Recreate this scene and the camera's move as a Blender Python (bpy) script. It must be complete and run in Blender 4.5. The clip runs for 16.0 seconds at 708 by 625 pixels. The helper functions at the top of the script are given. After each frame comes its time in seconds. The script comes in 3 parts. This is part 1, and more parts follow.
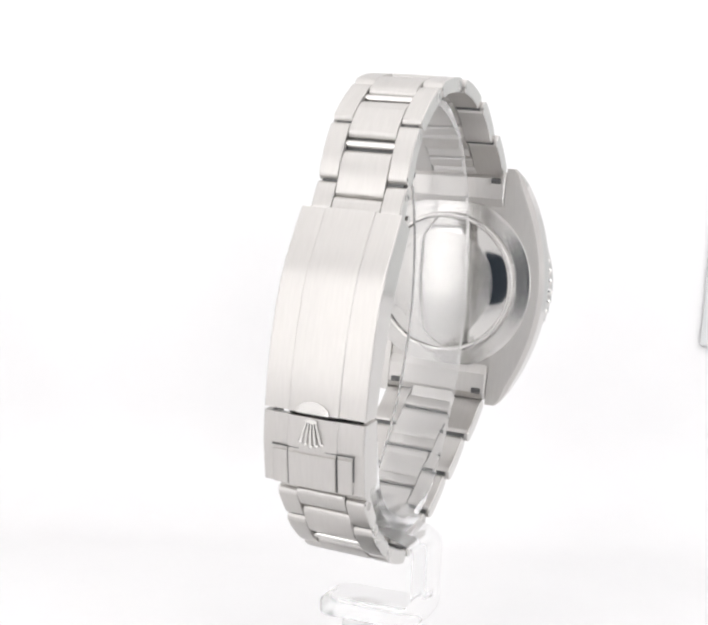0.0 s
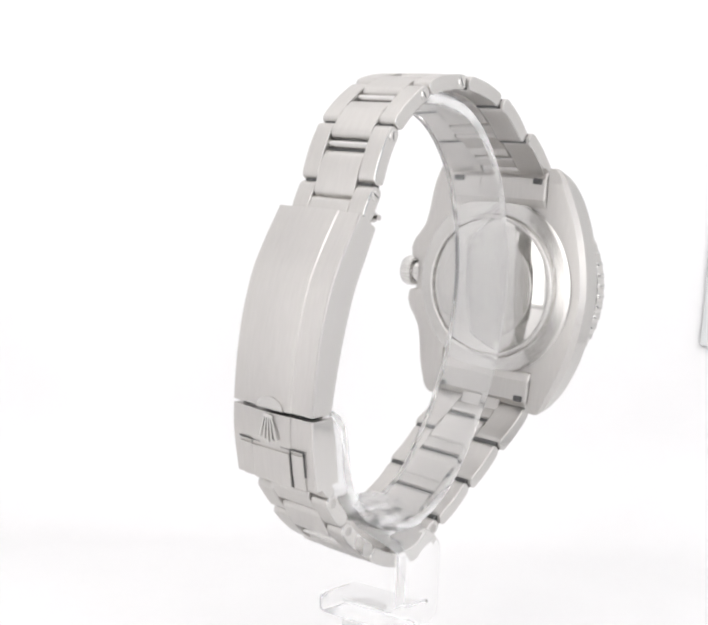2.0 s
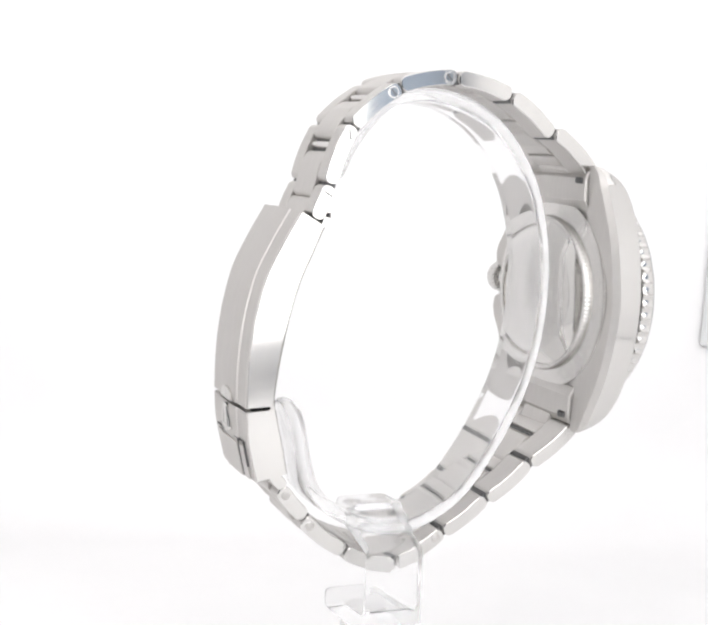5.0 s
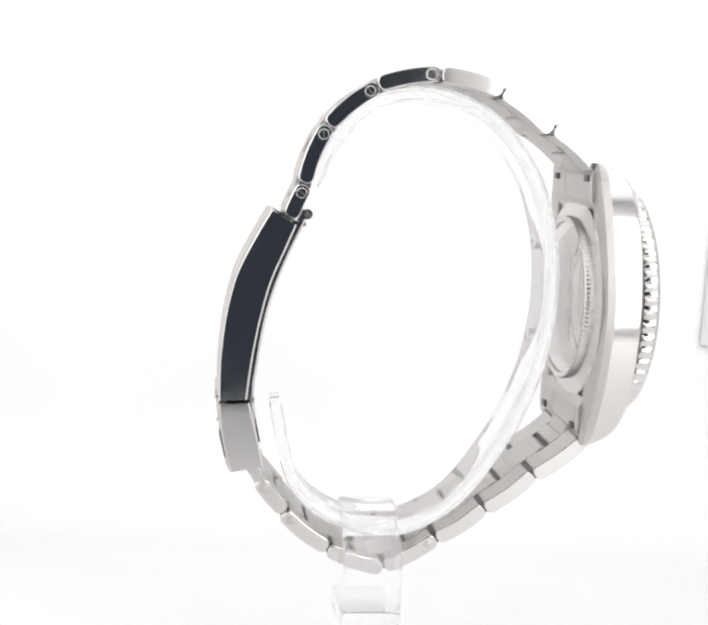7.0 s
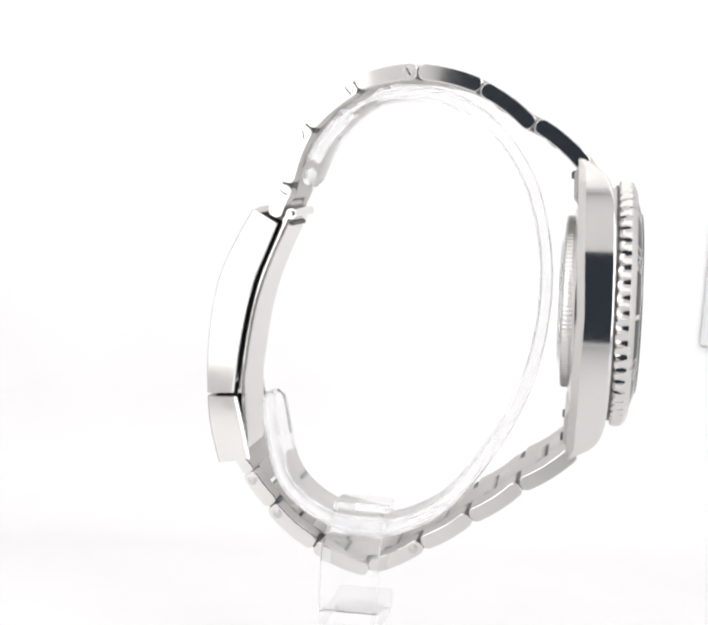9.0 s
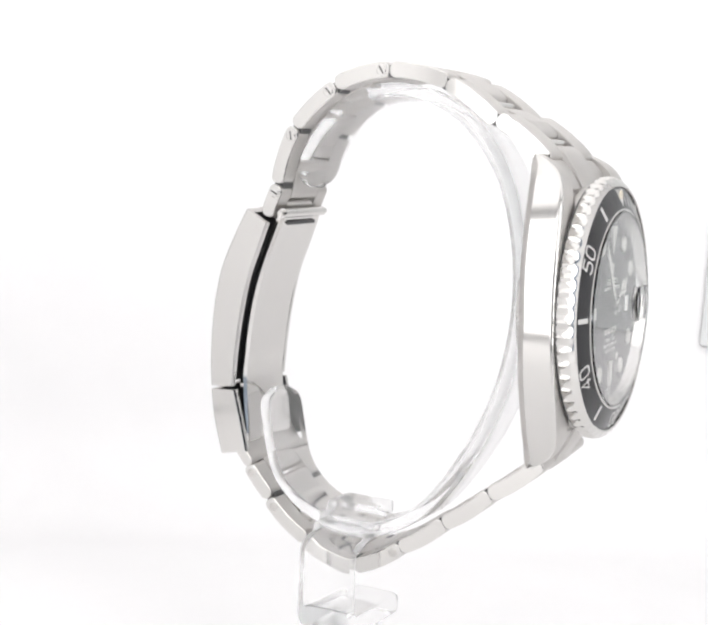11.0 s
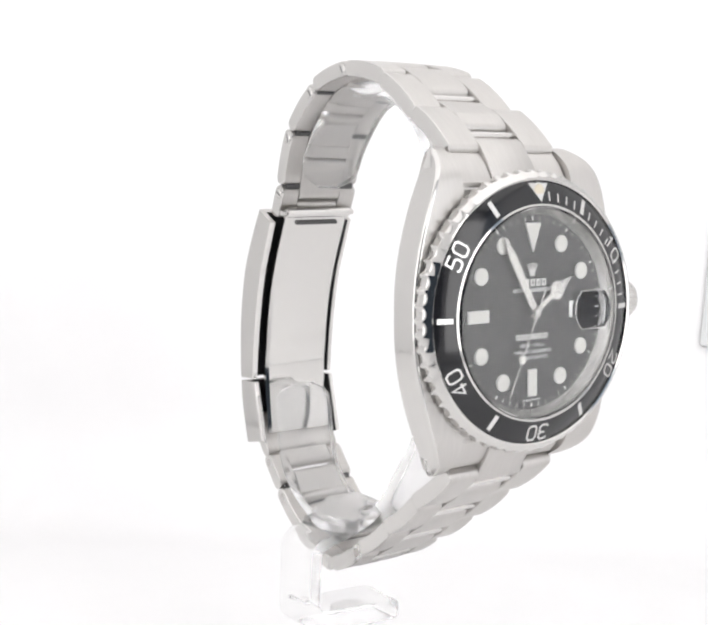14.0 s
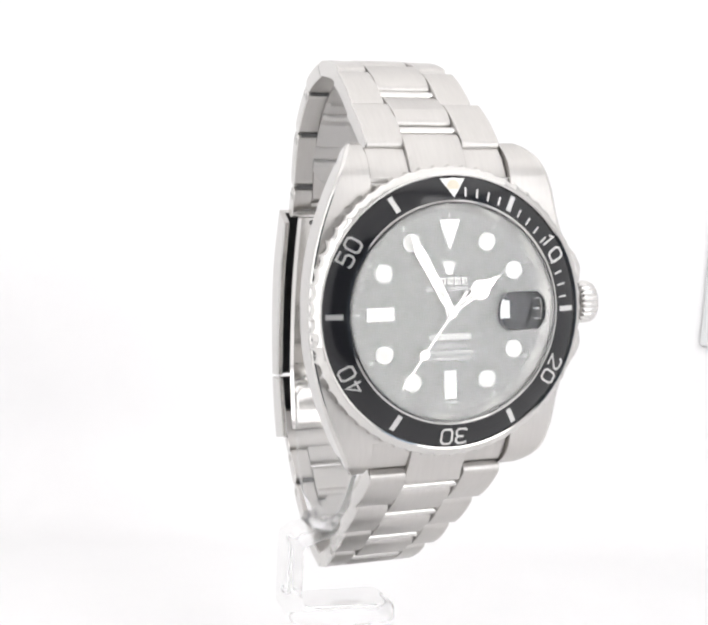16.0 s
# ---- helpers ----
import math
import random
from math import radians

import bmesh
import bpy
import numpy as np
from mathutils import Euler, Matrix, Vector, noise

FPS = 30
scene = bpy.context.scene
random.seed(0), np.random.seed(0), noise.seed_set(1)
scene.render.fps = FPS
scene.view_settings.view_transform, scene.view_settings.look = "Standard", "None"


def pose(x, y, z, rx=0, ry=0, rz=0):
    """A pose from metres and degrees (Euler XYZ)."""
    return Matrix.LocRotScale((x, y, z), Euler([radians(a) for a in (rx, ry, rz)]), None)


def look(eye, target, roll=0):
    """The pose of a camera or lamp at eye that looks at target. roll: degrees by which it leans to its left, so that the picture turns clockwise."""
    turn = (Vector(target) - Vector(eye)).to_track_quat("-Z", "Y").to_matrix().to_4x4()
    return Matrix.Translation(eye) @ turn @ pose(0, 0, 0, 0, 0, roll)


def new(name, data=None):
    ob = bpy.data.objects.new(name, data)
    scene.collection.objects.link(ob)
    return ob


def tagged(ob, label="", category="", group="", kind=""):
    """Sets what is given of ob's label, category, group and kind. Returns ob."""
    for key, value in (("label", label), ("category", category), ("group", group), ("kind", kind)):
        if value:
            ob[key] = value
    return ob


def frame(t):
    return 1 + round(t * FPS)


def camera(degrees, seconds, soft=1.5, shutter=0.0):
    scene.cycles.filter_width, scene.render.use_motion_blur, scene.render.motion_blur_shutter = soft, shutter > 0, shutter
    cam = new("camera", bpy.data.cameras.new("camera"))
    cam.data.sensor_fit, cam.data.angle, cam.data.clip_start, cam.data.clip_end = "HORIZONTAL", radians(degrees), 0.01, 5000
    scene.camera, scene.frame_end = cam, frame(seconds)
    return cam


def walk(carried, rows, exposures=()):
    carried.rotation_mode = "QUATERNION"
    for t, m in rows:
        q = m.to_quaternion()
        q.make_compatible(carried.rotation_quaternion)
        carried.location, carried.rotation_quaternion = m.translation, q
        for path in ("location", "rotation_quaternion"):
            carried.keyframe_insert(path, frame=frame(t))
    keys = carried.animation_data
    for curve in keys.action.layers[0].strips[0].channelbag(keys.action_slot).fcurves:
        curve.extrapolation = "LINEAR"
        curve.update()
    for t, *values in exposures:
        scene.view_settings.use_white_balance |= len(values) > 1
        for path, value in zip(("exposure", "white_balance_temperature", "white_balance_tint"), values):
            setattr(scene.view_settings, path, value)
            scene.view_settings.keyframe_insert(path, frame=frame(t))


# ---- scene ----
Z0 = 0.075            # height of the dial's centre over the floor
cam = camera(34.15, 16.0, soft=2.7)
EYE = Vector((0.0, -0.2011, Z0 + 0.0139))
CAM = look(EYE, EYE + Vector((-0.0122, 0.9961, -0.0874)), 2.43)
walk(cam, [(0, CAM), (16, CAM)])

# ---- light: a closed white photo box; unseen lamp panels assumed in its lid and front corners
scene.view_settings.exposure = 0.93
world = bpy.data.worlds.new("world")
scene.world = world
world.use_nodes = True
world.node_tree.nodes["Background"].inputs[0].default_value = (0.38, 0.47, 0.60, 1)
world.node_tree.nodes["Background"].inputs[1].default_value = 0.06


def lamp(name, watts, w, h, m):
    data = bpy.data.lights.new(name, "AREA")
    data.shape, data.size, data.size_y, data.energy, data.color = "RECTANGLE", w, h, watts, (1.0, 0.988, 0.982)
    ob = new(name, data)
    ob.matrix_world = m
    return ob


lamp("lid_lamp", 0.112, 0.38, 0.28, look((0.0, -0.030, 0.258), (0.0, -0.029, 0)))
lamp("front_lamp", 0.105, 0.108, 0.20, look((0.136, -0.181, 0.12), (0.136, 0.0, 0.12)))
# left panel: unseen fill, added to match the right one and brighten the box
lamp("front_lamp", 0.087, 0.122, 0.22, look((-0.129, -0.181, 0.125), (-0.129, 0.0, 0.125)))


# ---- materials
def mat(name, color, rough=0.5, metal=0.0, **more):
    m = bpy.data.materials.new(name)
    m.use_nodes = True
    b = m.node_tree.nodes["Principled BSDF"]
    b.inputs["Base Color"].default_value = (*color, 1)
    b.inputs["Roughness"].default_value = rough
    b.inputs["Metallic"].default_value = metal
    for k, v in more.items():
        b.inputs[k].default_value = v
    return m


def vary(m, scale, low, high, socket="Roughness", bump=0.0, detail=4, dist=0.00002):
    """Noise stretched by scale (per axis) drives a socket between low and high, and a fine bump."""
    t = m.node_tree
    b = t.nodes["Principled BSDF"]
    co, mp, nz, rg = (t.nodes.new("ShaderNode" + k) for k in ("TexCoord", "Mapping", "TexNoise", "MapRange"))
    mp.inputs["Scale"].default_value = scale
    nz.inputs["Scale"].default_value, nz.inputs["Detail"].default_value = 1.0, detail
    rg.inputs["To Min"].default_value, rg.inputs["To Max"].default_value = low, high
    t.links.new(co.outputs["Object"], mp.inputs["Vector"])
    t.links.new(mp.outputs["Vector"], nz.inputs["Vector"])
    t.links.new(nz.outputs[0], rg.inputs["Value"])
    if socket == "Base Color":
        mix = t.nodes.new("ShaderNodeMix")
        mix.data_type = "RGBA"
        base = b.inputs["Base Color"].default_value
        mix.inputs[6].default_value = [c * low for c in base[:3]] + [1]
        mix.inputs[7].default_value = [min(c * high, 1) for c in base[:3]] + [1]
        t.links.new(nz.outputs[0], mix.inputs[0])
        t.links.new(mix.outputs[2], b.inputs["Base Color"])
    else:
        t.links.new(rg.outputs[0], b.inputs[socket])
    if bump:
        bp = t.nodes.new("ShaderNodeBump")
        bp.inputs["Strength"].default_value, bp.inputs["Distance"].default_value = bump, dist
        t.links.new(nz.outputs[0], bp.inputs["Height"])
        t.links.new(bp.outputs[0], b.inputs["Normal"])
    return m


BRUSHED = vary(mat("brushed_steel", (0.56, 0.543, 0.525), 0.38, 1.0), (60, 9000, 60), 0.30, 0.48, bump=0.12, dist=0.00001)
vary(BRUSHED, (300, 2500, 300), 0.93, 1.06, "Base Color")
def brush_round_strap(m, amount):
    """Brushing that runs along the strap: gloss is drawn out across it."""
    t = m.node_tree
    tg = t.nodes.new("ShaderNodeTangent")
    tg.direction_type, tg.axis = "RADIAL", "Y"
    b = t.nodes["Principled BSDF"]
    b.inputs["Anisotropic"].default_value, b.inputs["Anisotropic Rotation"].default_value = amount, 0.25
    t.links.new(tg.outputs[0], b.inputs["Tangent"])


brush_round_strap(BRUSHED, 0.7)
POLISHED = vary(mat("polished_steel", (0.63, 0.618, 0.60), 0.08, 1.0), (400, 400, 400), 0.05, 0.13)
SATIN = vary(mat("satin_steel", (0.61, 0.597, 0.58), 0.24, 1.0), (500, 6000, 500), 0.18, 0.32)
# darkened steel for recesses, slots and gaps: their shade is put into the colour
DARK = vary(mat("shaded_recess_steel", (0.12, 0.12, 0.12), 0.5, 0.8), (500, 500, 500), 0.4, 0.6)
CERAMIC = vary(mat("black_ceramic", (0.012, 0.012, 0.014), 0.12), (900, 900, 900), 0.08, 0.15)
DIAL = vary(mat("black_lacquer", (0.010, 0.010, 0.011), 0.2), (260, 260, 260), 0.172, 0.184)
SILVER = vary(mat("silver_inlay", (0.66, 0.655, 0.64), 0.32, 0.8), (1500, 1500, 1500), 0.3, 0.45)
PRINT = mat("white_print", (0.8, 0.8, 0.78), 0.6)
GREY_PRINT = mat("grey_print", (0.7, 0.7, 0.7), 0.6)
LUME = vary(mat("lume", (0.56, 0.56, 0.53), 0.6), (2500, 2500, 2500), 0.93, 1.05, "Base Color")
PEARL = vary(mat("pearl_lume", (0.70, 0.64, 0.52), 0.25), (2500, 2500, 2500), 0.93, 1.05, "Base Color")
CRYSTAL = mat("sapphire", (1, 1, 1), 0.0, 0.0, **{"Transmission Weight": 1.0, "IOR": 1.6})
CLEAR_LENS = mat("coated_lens", (0.97, 0.98, 1.0), 0.0, 0.0, **{"Transmission Weight": 1.0, "IOR": 1.12})
ACRYLIC = mat("clear_acrylic", (0.99, 0.99, 0.99), 0.07, 0.0, **{"Transmission Weight": 0.9, "IOR": 1.14})
MILKY = vary(mat("milky_plastic", (0.95, 0.945, 0.94), 0.3, 0.0, **{"Transmission Weight": 0.85, "IOR": 1.1}), (300, 300, 300), 0.98, 1.01, "Base Color")
FABRIC = vary(mat("white_fabric", (0.91, 0.908, 0.912), 0.85), (90, 90, 90), 0.975, 1.02, "Base Color")
FLOOR = vary(mat("white_floor", (0.93, 0.926, 0.93), 0.5), (60, 60, 60), 0.98, 1.015, "Base Color")
DARK_POST = vary(mat("dark_post_plastic", (0.20, 0.25, 0.32), 0.5), (200, 200, 200), 0.9, 1.1, "Base Color")
TRIM = vary(mat("grey_plastic_trim", (0.74, 0.755, 0.755), 0.5), (200, 200, 200), 0.95, 1.05, "Base Color")


# ---- mesh helpers; sizes of the watch and stand in millimetres
def part(name, geo, mats, parent=None, label="", sharp=32, unit=0.001, at=(0, 0, 0)):
    """Links (verts, faces[, material numbers]) as one mesh under parent."""
    verts, faces = geo[0], geo[1]
    me = bpy.data.meshes.new(name)
    me.from_pydata([tuple(c * unit for c in v) for v in verts], [], [tuple(f) for f in faces])
    for m in (mats if isinstance(mats, (list, tuple)) else [mats]):
        me.materials.append(m)
    if len(geo) > 2:
        me.polygons.foreach_set("material_index", geo[2])
    bm = bmesh.new()
    bm.from_mesh(me)
    bmesh.ops.recalc_face_normals(bm, faces=bm.faces)
    bm.to_mesh(me)
    bm.free()
    me.shade_smooth()
    me.set_sharp_from_angle(angle=radians(sharp))
    ob = new(name, me)
    ob.location = [c * unit for c in at]
    if parent:
        ob.parent = parent
    if label:
        tagged(ob, label)
    return ob


def join(*geos):
    verts, faces, ids = [], [], []
    for g in geos:
        n = len(verts)
        verts += list(g[0])
        faces += [[i + n for i in f] for f in g[1]]
        ids += list(g[2]) if len(g) > 2 else [0] * len(g[1])
    return verts, faces, ids


def moved(geo, f):
    return [f(*v) for v in geo[0]], geo[1], (geo[2] if len(geo) > 2 else [0] * len(geo[1]))


def loft(sections, closed=False, ids=None):
    """Skin over equal closed sections; capped at both ends unless closed into a ring. ids: a material for each edge of the section."""
    n, k = len(sections), len(sections[0])
    verts = [tuple(p) for s in sections for p in s]
    faces, mi = [], []
    for i in range(n if closed else n - 1):
        a, b = i * k, (i + 1) % n * k
        for j in range(k):
            faces.append((a + j, a + (j + 1) % k, b + (j + 1) % k, b + j))
            mi.append(ids[j] if ids else 0)
    if not closed:
        faces += [tuple(range(k))[::-1], tuple(range((n - 1) * k, n * k))]
        mi += [0, 0]
    return verts, faces, mi


def box(x0, x1, y0, y1, z0, z1, r=0.2):
    """A box with bevelled edges."""
    def ring(z, d):
        c = [(x0 + d, y0 + d), (x1 - d, y0 + d), (x1 - d, y1 - d), (x0 + d, y1 - d)]
        out = []
        for (x, y), (u, v) in zip(c, ((1, 1), (-1, 1), (-1, -1), (1, -1))):
            a, b = (x + u * r, y, z), (x, y + v * r, z)
            out += [b, a] if u * v > 0 else [a, b]
        return out
    return loft([ring(z0, r), ring(z0 + r, 0), ring(z1 - r, 0), ring(z1, r)])


def spun(profile, seg=96, wave=None, axis="x", ids=None):
    """Turns (radius, height) pairs, a closed outline, round an axis; wave(angle, k) changes the radius of point k."""
    secs = []
    for i in range(seg):
        a = 2 * math.pi * i / seg
        s = []
        for k, (r, h) in enumerate(profile):
            r += wave(a, k) if wave else 0
            s.append((h, r * math.sin(a), r * math.cos(a)) if axis == "x" else (r * math.sin(a), h, r * math.cos(a)))
        secs.append(s)
    return loft(secs, True, ids)


def disc(r, x0, x1, seg=40, bevel=0.0):
    """A short round bar along x."""
    rows = [(r - bevel, x0), (r, x0 + bevel), (r, x1 - bevel), (r - bevel, x1)] if bevel else [(r, x0), (r, x1)]
    return loft([[(x, q * math.sin(2 * math.pi * i / seg), q * math.cos(2 * math.pi * i / seg)) for i in range(seg)] for q, x in rows])


def prism(pts, x0, x1, bevel=0.0):
    """A flat plate: outline (y, z) raised from x0 to x1, with its upper rim drawn in by bevel."""
    cy, cz = sum(p[0] for p in pts) / len(pts), sum(p[1] for p in pts) / len(pts)
    big = max(math.hypot(p[0] - cy, p[1] - cz) for p in pts)
    k = 1 - bevel / big
    return loft([[(x0, y, z) for y, z in pts], [(x1 - bevel, y, z) for y, z in pts], [(x1, cy + (y - cy) * k, cz + (z - cz) * k) for y, z in pts]])


def turned(pts, deg):
    """Dial outline turned clockwise by deg, as seen from the front."""
    c, s = math.cos(radians(deg)), math.sin(radians(deg))
    return [(y * c + z * s, -y * s + z * c) for y, z in pts]


def words(name, text, size, color, parent, x, y, z, deg=0.0, tilt=0.0, width=None, label="", thick=0.02):
    """Writing that faces +x, centred on (y, z), turned clockwise by deg."""
    cu = bpy.data.curves.new(name, "FONT")
    cu.body, cu.size, cu.align_x, cu.align_y, cu.extrude = text, size * 0.001, "CENTER", "CENTER", thick * 0.001
    cu.resolution_u = 3
    tmp = bpy.data.objects.new(name, cu)
    scene.collection.objects.link(tmp)
    dg = bpy.context.evaluated_depsgraph_get()
    me = bpy.data.meshes.new_from_object(tmp.evaluated_get(dg))
    scene.collection.objects.unlink(tmp)
    bpy.data.objects.remove(tmp)
    xs = [v.co.x for v in me.vertices]
    k = width * 0.001 / (max(xs) - min(xs)) if width else 1.0
    ymid = (max(v.co.y for v in me.vertices) + min(v.co.y for v in me.vertices)) / 2
    c, s = math.cos(radians(deg)), math.sin(radians(deg))
    for v in me.vertices:
        u, w, h = v.co.x * k, v.co.y - ymid, v.co.z
        h -= w * math.tan(radians(tilt))
        v.co = Vector((x + h * 1000, y + (u * c + w * s) * 1000, z + (-u * s + w * c) * 1000)) * 0.001
    me.materials.clear()
    me.materials.append(color)
    ob = new(name, me)
    ob.parent = parent
    if label:
        tagged(ob, label)
    return ob


GLYPHS = {"0": [[(0, 0.2), (0, 0.8), (0.2, 1), (0.8, 1), (1, 0.8), (1, 0.2), (0.8, 0), (0.2, 0), (0, 0.2)]],
          "1": [[(0.15, 0.78), (0.5, 1), (0.5, 0)]],
          "2": [[(0, 0.75), (0, 0.85), (0.2, 1), (0.8, 1), (1, 0.85), (1, 0.65), (0, 0.0), (1, 0.0)]],
          "3": [[(0, 0.88), (0.2, 1), (0.8, 1), (1, 0.85), (1, 0.65), (0.8, 0.53), (0.3, 0.53)], [(0.8, 0.53), (1, 0.4), (1, 0.15), (0.8, 0), (0.2, 0), (0, 0.12)]],
          "4": [[(0.75, 0), (0.75, 1), (0, 0.3), (1.05, 0.3)]],
          "5": [[(0.95, 1), (0.08, 1), (0.05, 0.55), (0.8, 0.58), (1, 0.42), (1, 0.16), (0.8, 0), (0.2, 0), (0, 0.12)]]}


def numeral_plate(text, high, wide, pen):
    """Square-built numerals of even strokes, lying in (y, z) about the origin, on x = 0."""
    geos, total = [], len(text) * wide + (len(text) - 1) * wide * 0.42
    for i, ch in enumerate(text):
        left = -total / 2 + i * wide * 1.42
        for stroke in GLYPHS[ch]:
            pts = [Vector((left + u * wide, (v - 0.5) * high)) for u, v in stroke]
            shut = (pts[0] - pts[-1]).length < 1e-6
            a, b = [], []
            for k, q in enumerate(pts):
                before = pts[-2] if (k == 0 and shut) else pts[max(k - 1, 0)]
                after = pts[1] if (k == len(pts) - 1 and shut) else pts[min(k + 1, len(pts) - 1)]
                d1, d2 = (q - before), (after - q)
                d1 = d1.normalized() if d1.length > 1e-6 else d2.normalized()
                d2 = d2.normalized() if d2.length > 1e-6 else d1
                n1, n2 = Vector((-d1.y, d1.x)), Vector((-d2.y, d2.x))
                m = (n1 + n2).normalized()
                m = m * min(1.0 / max(m.dot(n1), 0.35), 1.8) * pen / 2
                a.append(q + m)
                b.append(q - m)
            geos.append(loft([[(0.0, p.x, p.y), (0.03, p.x, p.y), (0.03, r.x, r.y), (0.0, r.x, r.y)] for p, r in zip(a, b)]))
    return join(*geos)


def thing(name, label, category):
    return tagged(new(name), label, category)


# ---- the photo box
def plane_wall(name, geo, m):
    ob = part(name, geo, m, unit=1.0, sharp=40)
    return tagged(ob, kind="structure")


XL, XR, YB, YF, ZT = -0.20, 0.20, 0.125, -0.188, 0.262


def photo_box():
    r, n = 0.03, 10
    sweep = [(YF, 0.0)] + [(YB - r + r * math.sin(a), r - r * math.cos(a)) for a in (math.pi / 2 * i / n for i in range(n + 1))] + [(YB, ZT)]
    outer = [(YB + 0.004, ZT), (YB + 0.004, -0.006), (YF, -0.006)]
    plane_wall("floor", loft([[(x, y, z) for y, z in sweep + outer] for x in (XL, XR)]), FLOOR)
    plane_wall("wall_left", box(XL - 0.006, XL, YF, YB, 0, ZT, 0.001), FABRIC)
    plane_wall("wall_right", box(XR, XR + 0.006, YF, YB, 0, ZT, 0.001), FABRIC)
    plane_wall("ceiling", box(XL, XR, YF, YB, ZT, ZT + 0.006, 0.001), FABRIC)
    # front panel with a rounded opening for the lens
    k, hole = 48, []
    for i in range(k):
        a = 2 * math.pi * i / k
        c, s = math.cos(a), math.sin(a)
        hole.append((0.011 + 0.059 * math.copysign(abs(c) ** 0.6, c), Z0 + 0.0015 + 0.072 * math.copysign(abs(s) ** 0.6, s)))
    edge = []
    for i in range(k):
        a = 2 * math.pi * i / k
        c, s = math.cos(a), math.sin(a)
        q = max(abs(c), abs(s))
        u, v = c / q, s / q
        edge.append((u * (XR if u > 0 else -XL), (Z0 + 0.012) + v * ((ZT - Z0 - 0.012) if v > 0 else Z0 + 0.012)))
    secs = [[(h[0], YF - 0.004, h[1]), (e[0], YF - 0.004, e[1]), (e[0], YF, e[1]), (h[0], YF, h[1])] for h, e in zip(hole, edge)]
    plane_wall("wall_front", loft(secs, True), FABRIC)
    # unseen dark post, added so the dial mirrors a dark strip, and the pale flap beside the backdrop
    for x0, x1 in ((0.1915, 0.1995),):
        plane_wall("trim", box(x0, x1, YF + 0.001, YF + 0.042, 0.0005, ZT - 0.0005, 0.001), DARK_POST)
    flap = box(0.0950, 0.1940, 0.1222, 0.1247, 0.055, 0.215, 0.0008)
    plane_wall("trim", moved(flap, lambda x, y, z: (x + (z - 0.085) * 0.033, y, z)), TRIM)


photo_box()


# ---- the wristwatch, in the turntable's space: x out through the dial, z to twelve o'clock
YC = 0.0            # the watch is built about its own middle plane
watch = thing("wristwatch", "steel diving wristwatch with black dial and bezel, bracelet closed", "wristwatch")


def capsule(pts, r, shrink=0.0, n=14):
    """Outline (x, z) of a round-ended bar of half thickness r along a centre line."""
    p = [Vector(q) for q in pts]
    r -= shrink

    def end(a0, i):
        t = math.pi * i / n
        c, s = math.copysign(abs(math.cos(t)) ** 0.86, math.cos(t)), math.sin(t) ** 0.86
        return Vector((math.cos(a0) * c + math.sin(a0) * s, math.sin(a0) * c - math.cos(a0) * s)) * r

    nor = []
    for i in range(len(p)):
        d = (p[min(i + 1, len(p) - 1)] - p[max(i - 1, 0)]).normalized()
        nor.append(Vector((-d.y, d.x)))
    out = [q + v * r for q, v in zip(p, nor)]
    a0 = math.atan2(nor[-1].y, nor[-1].x)
    out += [p[-1] + end(a0, i) for i in range(1, n)]
    out += [q - v * r for q, v in zip(p[::-1], nor[::-1])]
    a0 = math.atan2(-nor[0].y, -nor[0].x)
    out += [p[0] + end(a0, i) for i in range(1, n)]
    return out


def bowed(a, b, bow, n=5):
    """Centre line from a to b, bowed away from the wrist."""
    a, b = Vector(a), Vector(b)
    d = (b - a).normalized()
    v = Vector((-d.y, d.x))
    if v.dot((a + b) / 2 - Vector((6, -4))) < 0:
        v = -v
    return [a.lerp(b, i / (n - 1)) + v * bow * 4 * (i / (n - 1)) * (1 - i / (n - 1)) for i in range(n)]


def bar(pts, r, y0, y1, edge=0.15, polish=(True, True)):
    secs = []
    for y, s in ((y0, edge), (y0 + edge * 0.35, edge * 0.3), (y0 + edge, 0), (y1 - edge, 0), (y1 - edge * 0.35, edge * 0.3), (y1, edge)):
        secs.append([(p.x, y, p.y) for p in capsule(pts, r, s)])
    v, f, m = loft(secs)
    k = len(secs[0])
    # the flanks (caps and rims) are polished, the rest brushed
    n = len(f)
    m = [1 if (polish[0] and (i < 2 * k or i == n - 2)) or (polish[1] and (3 * k <= i < 5 * k or i == n - 1)) else 0 for i in range(n)]
    return v, f, m


# end centres (x, z) of the outer links, from the case to the clasp
TOP = [((35.49, 23.33), (29.18, 28.48)),
       ((27.07, 29.2), (20.52, 34.0)),
       ((18.48, 35.06), (10.6, 36.84)),
       ((7.89, 36.96), (-0.07, 35.35)),
       ((-1.85, 34.21), (-7.95, 29.15)),
       ((-9.51, 26.94), (-12.16, 19.97)),
       ((-12.87, 17.22), (-14.19, 14.21))]
LOW = [((35.62, -24.13), (29.02, -29.04)),
       ((27.24, -30.4), (20.64, -35.38)),
       ((19.33, -36.3), (12.47, -40.96)),
       ((11.35, -41.86), (4.16, -45.77)),
       ((1.47, -46.42), (-5.97, -43.83)),
       ((-7.54, -42.71), (-13.84, -37.76)),
       ((-15.04, -35.83), (-18.03, -32.36))]
